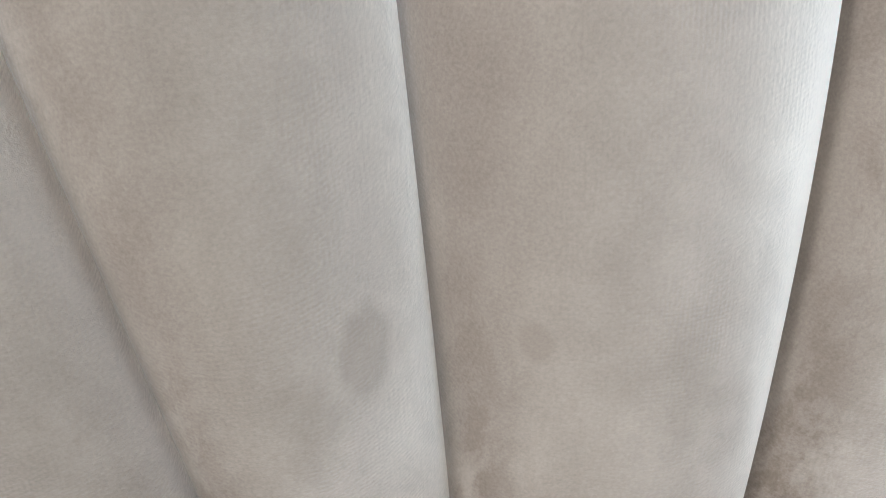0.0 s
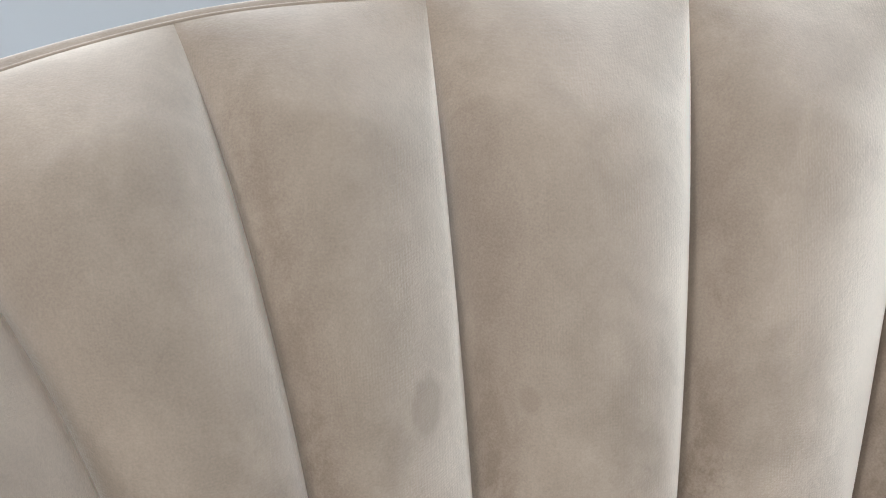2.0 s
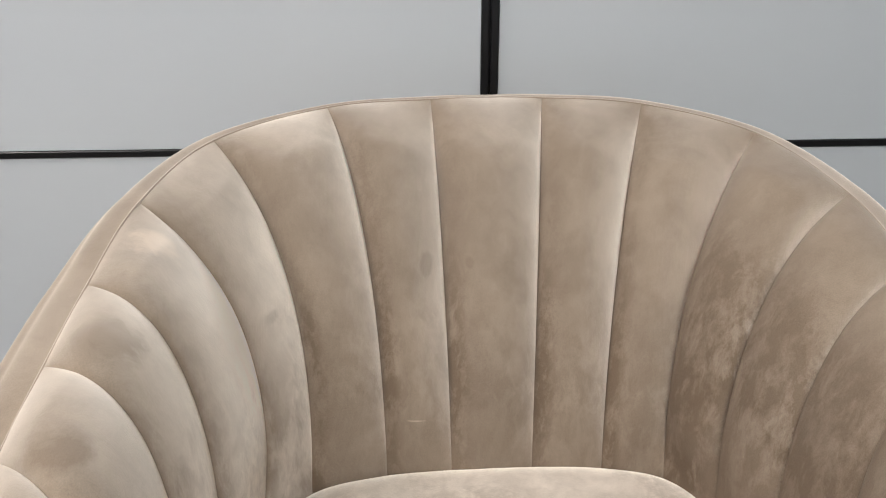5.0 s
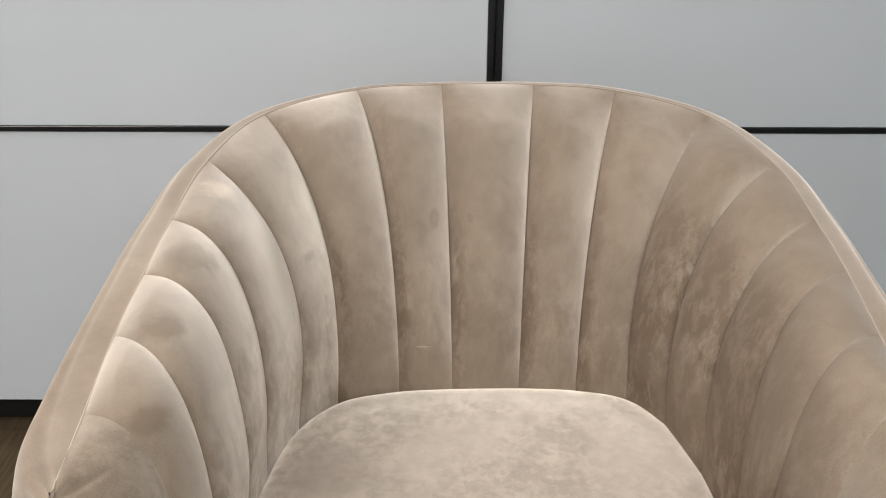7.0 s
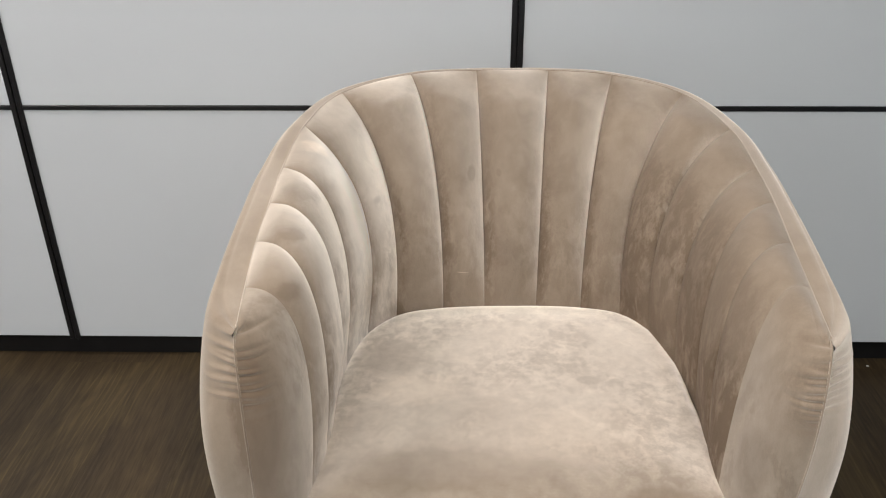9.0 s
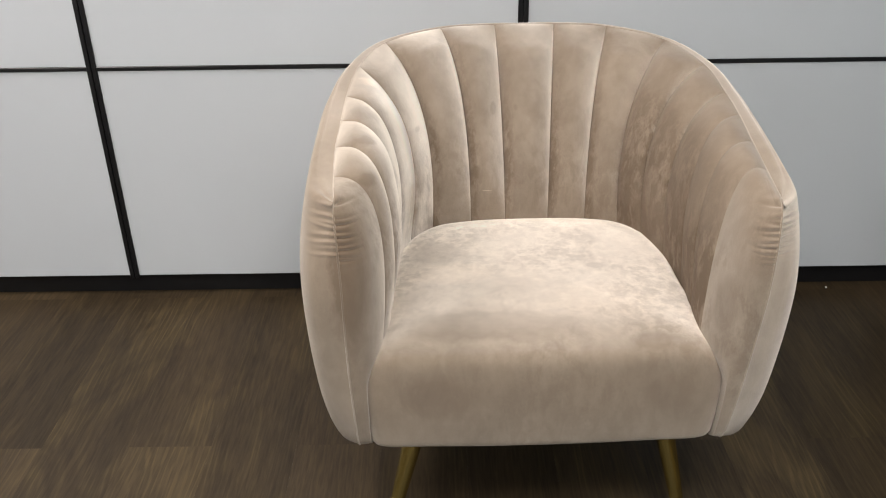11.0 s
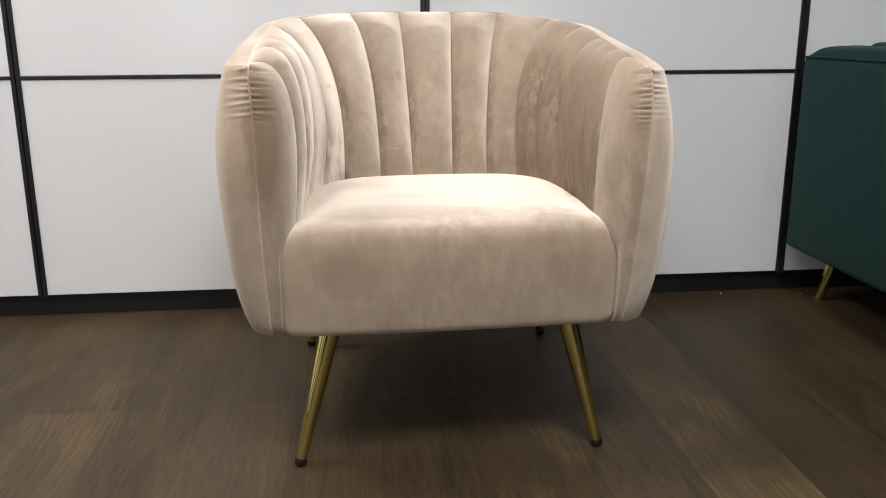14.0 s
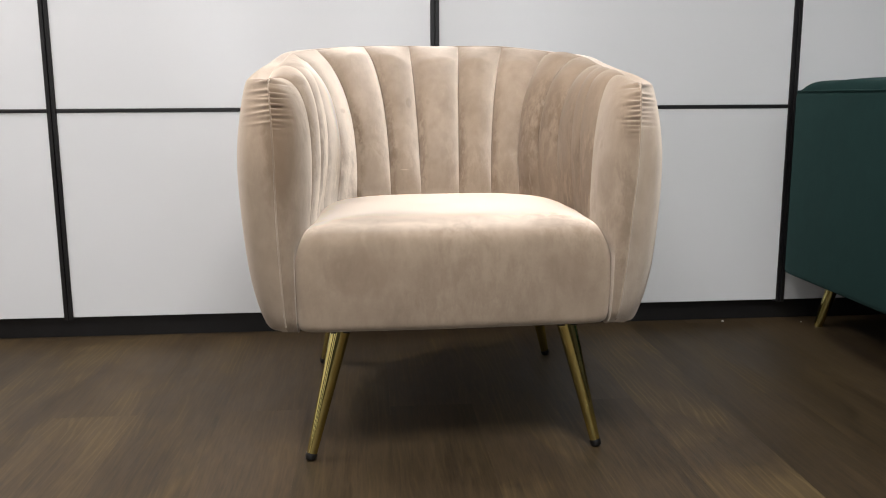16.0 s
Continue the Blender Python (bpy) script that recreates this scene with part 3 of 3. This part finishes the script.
WIDEST = np.array([(0.310, -0.397), (0.368, -0.378), (0.392, -0.30), (0.405, -0.15), (0.408, 0.0),
                   (0.392, 0.14), (0.33, 0.28), (0.19, 0.345), (0.06, 0.365), (0.0, 0.367)])
FOLLOW = np.array([1, 0.85, 0.45, 0.15, 0, 0, 0, 0, 0, 0])[:, None]  # how far each line keeps step with the front seam
SLACK = {1: (0, 0.005, -0.010, -0.014, -0.0143, -0.0131, -0.0099), -1: (0, 0.007, -0.005, -0.0092, -0.0082, -0.0069, -0.012)}  # how far each level stands out from a fair line
NO = 170
us = np.interp(np.concatenate([np.linspace(0, 0.36, 110), np.linspace(0.36, 1, 50)[1:]]), [0, 0.08, 0.16, 0.5, 0.8, 0.93, 1.0], range(7))


def drawn_in(widest, insets, front, z):
    """The widest line of the shell, drawn in towards the foot by distances given from front to back."""
    d = np.gradient(widest, axis=0)
    inward = np.column_stack([-d[:, 1], d[:, 0]]) / np.linalg.norm(d, axis=1)[:, None]
    line = widest + inward * np.interp(np.arange(10), [1, 4, 6, 9], insets)[:, None]
    line[-1, 0] = 0.0
    return np.vstack([[front], np.column_stack([line, np.full(10, z)])[1:]])


def outer_half(side):
    rim, front = RIM[side], FRONT[side]
    shoulder = SHOULDER + FOLLOW * (front[1] - SHOULDER[0])
    widest = WIDEST + FOLLOW * (front[3, :2] - WIDEST[0])
    edge_line = rim + (shoulder - rim) * np.array([0.36, 0.36, 0.02])
    levels = [rim, edge_line, shoulder,
              np.column_stack([widest, np.interp(np.arange(10), [0, 1, 3], [front[3, 2], 0.555, 0.57])]),
              drawn_in(widest, [0.0117, 0.015, 0.029, 0.035], (*front[5, :2], 0.36), 0.37),
              drawn_in(widest, [0.0377, 0.045, 0.068, 0.073], front[6], 0.271),
              drawn_in(widest, [0.061, 0.070, 0.094, 0.097], front[7], 0.2515)]
    out = np.interp(np.arange(10), [0, 1, 2, 5, 7], [0, 0.8, 1, 1, 0])
    levels = [np.column_stack([line[:, 0] + out * slack, line[:, 1:]]) for line, slack in zip(levels, SLACK[side])]
    lines = np.array([even(level, NO) for level in levels])
    half = np.array([catmull(lines[:, j], us) for j in range(NO)])
    near = np.linalg.norm(half - half[:1], axis=2)
    half = half - normals(half) * gathers(half[..., 2], near, 5 + side, front[0, 2] - 0.0035)[..., None]
    return half


outer = np.vstack([outer_half(1), outer_half(-1)[-2::-1] * FLIP])
shell_pile = np.clip((us - 0.6) / 1.2, 0, 1)[None, :] * np.interp(outer[..., 0], [-0.15, 0, 0.15], [0.3, 0, 0.35])
shell = grid_object("outer_shell", outer, M_VELVET, armchair, "smooth velvet outside of the shell", pile=shell_pile, crush_shade=0.15)
# added sheen that lightens the rim band
brim = (np.interp(us, [0, 0.9, 1.7], [0.9, 0.9, 0])[None, :] * np.clip((outer[..., 1] + 0.2) / 0.3, 0, 1) * np.interp(outer[..., 0], [-0.32, -0.22], [0.35, 1])).ravel()
per_vertex(shell, "extra_sheen", brim)

per_vertex(shell, "sheen_cut", np.full(len(shell.data.vertices), 0.6, np.float32))

# welted seams: along the rim and down the front of each arm
rim_line = even(np.vstack([RIM[1], RIM[-1][-2::-1] * FLIP]), 260) + np.array([0, 0, 0.0001])
rim_welt = tube("rim_piping", rim_line, 0.0010, M_VELVET, armchair, "fine velvet seam along the rim")
per_vertex(rim_welt, "extra_sheen", np.full(len(rim_welt.data.vertices), 0.2, np.float32))
for side in (-1, 1):
    tube("front_piping", even(FRONT[side], 90)[:86] * (FLIP if side < 0 else 1) + np.array([0, 0.0003, 0]), 0.0014, M_VELVET, armchair, "stitched welt down the arm front")

# seat cushion: outline levels from the bottom over the rounded edge to the crown
OUT = [(0.0, 0.107), (0.06, 0.106), (0.125, 0.100), (0.19, 0.080), (0.236, 0.024), (0.256, -0.062), (0.261, -0.150), (0.269, -0.25), (0.279, -0.315), (0.282, -0.354), (0.259, -0.368), (0.19, -0.370), (0.10, -0.373), (0.0, -0.374)]
right = even(OUT, 120)
ring = np.vstack([right, right[-2:0:-1] * [-1, 1]])
mid = np.array([0.0, -0.14])
rows = []
front = np.clip((-ring[:, 1:] - 0.2) / 0.15, 0, 1)
for k, z in [(0.95, 0.255), (0.6, 0.255), (0.3, 0.255), (0.15, 0.255), (0.075, 0.256), (0.034, 0.259), (0.011, 0.267), (0.001, 0.284), (-0.01, 0.333), (-0.008, 0.390), (0.001, 0.418), (0.013, 0.4335), (0.035, 0.4435), (0.078, 0.4500), (0.16, 0.4535), (0.30, 0.458), (0.55, 0.461), (0.80, 0.4625), (0.97, 0.463), (1.0, 0.463)]:
    drop = 0.017 * front[:, 0] * math.exp(-max(k, 0) / 0.13) * min(1, max(0, (z - 0.36) / 0.05))
    rows.append(np.column_stack([mid + (ring - mid) * (1 - k), z - drop]))
seat = np.array(rows)
us = np.linspace(0, len(rows) - 1, 110)
seat = np.stack([catmull(seat[:, j], us) for j in range(seat.shape[1])], axis=1)
cushion = grid_object("seat", seat, M_VELVET, armchair, "smooth thick velvet seat cushion", close=True, lay=lambda co: (co.y + co.z, -co.x), pile=np.interp(us, [7, 8.5, 10, 11.5, 14], [0, 0.3, 0.35, 0.3, 0.3]), crush_shade=0.62)
# added sheen that brightens the top of the cushion
added_sheen = np.repeat(np.interp(us, [12, 16], [0, 1.0]), seat.shape[1])
per_vertex(cushion, "extra_sheen", added_sheen)
# sheen cut towards the cushion's sides, darkening its edge
per_vertex(cushion, "sheen_cut", np.repeat(np.interp(us, [6, 8.5, 10, 12], [0.85, 0.6, 0.4, 0]), seat.shape[1]))
part("underside", block((-0.25, -0.30, 0.241), (0.25, 0.2, 0.2547), 0.003), M_LINING, armchair, "black lining under the seat")


def leg(foot, top):
    foot, top = np.array(foot), np.array(top)
    d = top - foot
    ts = np.linspace(0, 1, 24)
    r = np.interp(ts, [0, 1], [0.0098, 0.0185])
    path = foot + d * (0.055 + 0.945 * ts)[:, None]
    ob = tube("leg", path, r, M_BRASS, armchair, "tapered polished brass leg", 28)
    cap = tube("foot_cap", [foot, foot + d * 0.006, foot + d * 0.018, foot + d * 0.045, foot + d * 0.058], [0.0060, 0.0088, 0.0104, 0.0108, 0.0100], M_RUBBER, ob, "black rubber foot cap", 20)
    plate = block((top[0] - 0.018, top[1] - 0.018, 0.2375), (top[0] + 0.018, top[1] + 0.018, 0.242), 0.002)
    part("mounting_plate", plate, M_RUBBER, ob)
    return ob


for sx in (-1, 1):
    leg((sx * 0.271 + 0.002, -0.325, 0.0), (sx * 0.213 + 0.004, -0.285, 0.2415))
    leg((sx * 0.2855, 0.258, 0.0), (sx * 0.228, 0.200, 0.2415))

# the chair stands a little askew to the wall
STANCE = Matrix(((1.02, 0.018, 0, -0.004), (0.025, 1.035, 0, 0.010), (0, 0, 1, 0), (0, 0, 0, 1)))
for piece in armchair.children_recursive:
    piece.data.transform(STANCE)

# ---- teal sofa beside the wall ----
sofa = thing("sofa", "dark teal velvet sofa on angled brass legs beside the wall", "sofa")
part("side_panel", block((1.043, -0.40, 0.157), (1.185, 0.502, 0.684), 0.016, 4), M_TEAL, sofa, smooth=True)
cushion_top = np.array([(y, 0.682 + 0.030 * (1 - max(0.0, abs((y - 0.035) / 0.46) ** 16)) + 0.0015 * math.sin(31 * y)) for y in np.linspace(-0.42, 0.493, 60)])
pad = []
for y, z in cushion_top:
    ring_ = [(1.046, 0.668), (1.047, 0.683), (1.058, z - 0.006), (1.085, z), (1.15, z + 0.002), (1.19, z - 0.004), (1.20, 0.683), (1.20, 0.668)]
    pad.append([(px, y, max(pz, 0.668)) for px, pz in catmull(ring_, np.linspace(0, 7, 29))])
arm_top = grid_object("arm_top", np.array(pad), M_TEAL, sofa, "soft padded top of the sofa arm", flip=True)
tube("welt", [(1.0445, y, 0.6835) for y in np.linspace(-0.39, 0.49, 40)], 0.0022, M_TEAL, sofa)
part("seat_base", block((1.19, -0.36, 0.165), (2.75, 0.50, 0.40), 0.02, 3), M_TEAL, sofa, smooth=True)
part("backrest", block((1.21, 0.30, 0.38), (2.75, 0.50, 0.72), 0.03, 4), M_TEAL, sofa, smooth=True)
for fx, fy, tx, ty in ((1.150, 0.478, 1.188, 0.452), (1.150, -0.33, 1.205, -0.29), (2.68, 0.49, 2.62, 0.45), (2.68, -0.30, 2.62, -0.26)):
    ft, tt = np.array((fx, fy, 0.0)), np.array((tx, ty, 0.175))
    tube("leg", ft + (tt - ft) * np.linspace(0, 1, 10)[:, None], np.linspace(0.012, 0.020, 10), M_BRASS, sofa, "tapered brass leg", 20)

# ---- crumbs on the floor ----
for x, y, r in ((0.891, 0.555, 0.0026), (1.121, 0.523, 0.0021)):
    bm = bmesh.new()
    bmesh.ops.create_icosphere(bm, subdivisions=2, radius=r)
    for v in bm.verts:
        v.co = Vector((v.co.x * 1.3 + x, v.co.y + y, max(0.0, v.co.z * 0.7 + r * 0.5)))
        v.co += noise.noise_vector(v.co * 900) * r * 0.25
        v.co.z = max(v.co.z, 0.0005)
    tagged(part("crumb", bm, M_CRUMB, smooth=True), "tiny white crumb lying on the wooden floor", "crumb", "crumbs")

# ---- floor of planks ----
floor = part("floor", block((X0, Y0, -0.05), (X1, WALL_Y + 0.05, -0.0025)), M_JOINT)
tagged(floor, "dark brown wood plank floor with visible grain", "floor", kind="structure")
PW, PL = 0.1815, 1.22
random.seed(11)
col = 0
x = -0.128 - PW * 14
meshes = {}
while x < X1:
    y = -0.065 + PL * (1 if col % 2 == 0 else 1.5)  # every second row has its end joints half a plank on
    xa, xb = max(x, X0), min(x + PW, X1)
    spans = []
    while y > Y0:
        spans.append((max(y - PL, Y0), min(y, WALL_Y + 0.03)))
        y -= PL
    for a, b in spans:
        if b - a < 0.02 or xb - xa < 0.02:
            continue
        key = (round(xb - xa, 5), round(b - a, 5))
        if key not in meshes:
            w, l = key
            bm = block((-w / 2 + 0.00002, -l / 2 + 0.00002, -0.004), (w / 2 - 0.00002, l / 2 - 0.00002, 0.0))
            me = bpy.data.meshes.new("plank")
            bm.to_mesh(me)
            bm.free()
            me.materials.append(M_WOOD)
            meshes[key] = me
        plank = new("plank", meshes[key])
        plank.location = ((xa + xb) / 2, (a + b) / 2, 0)
        plank.parent = floor
    x += PW
    col += 1
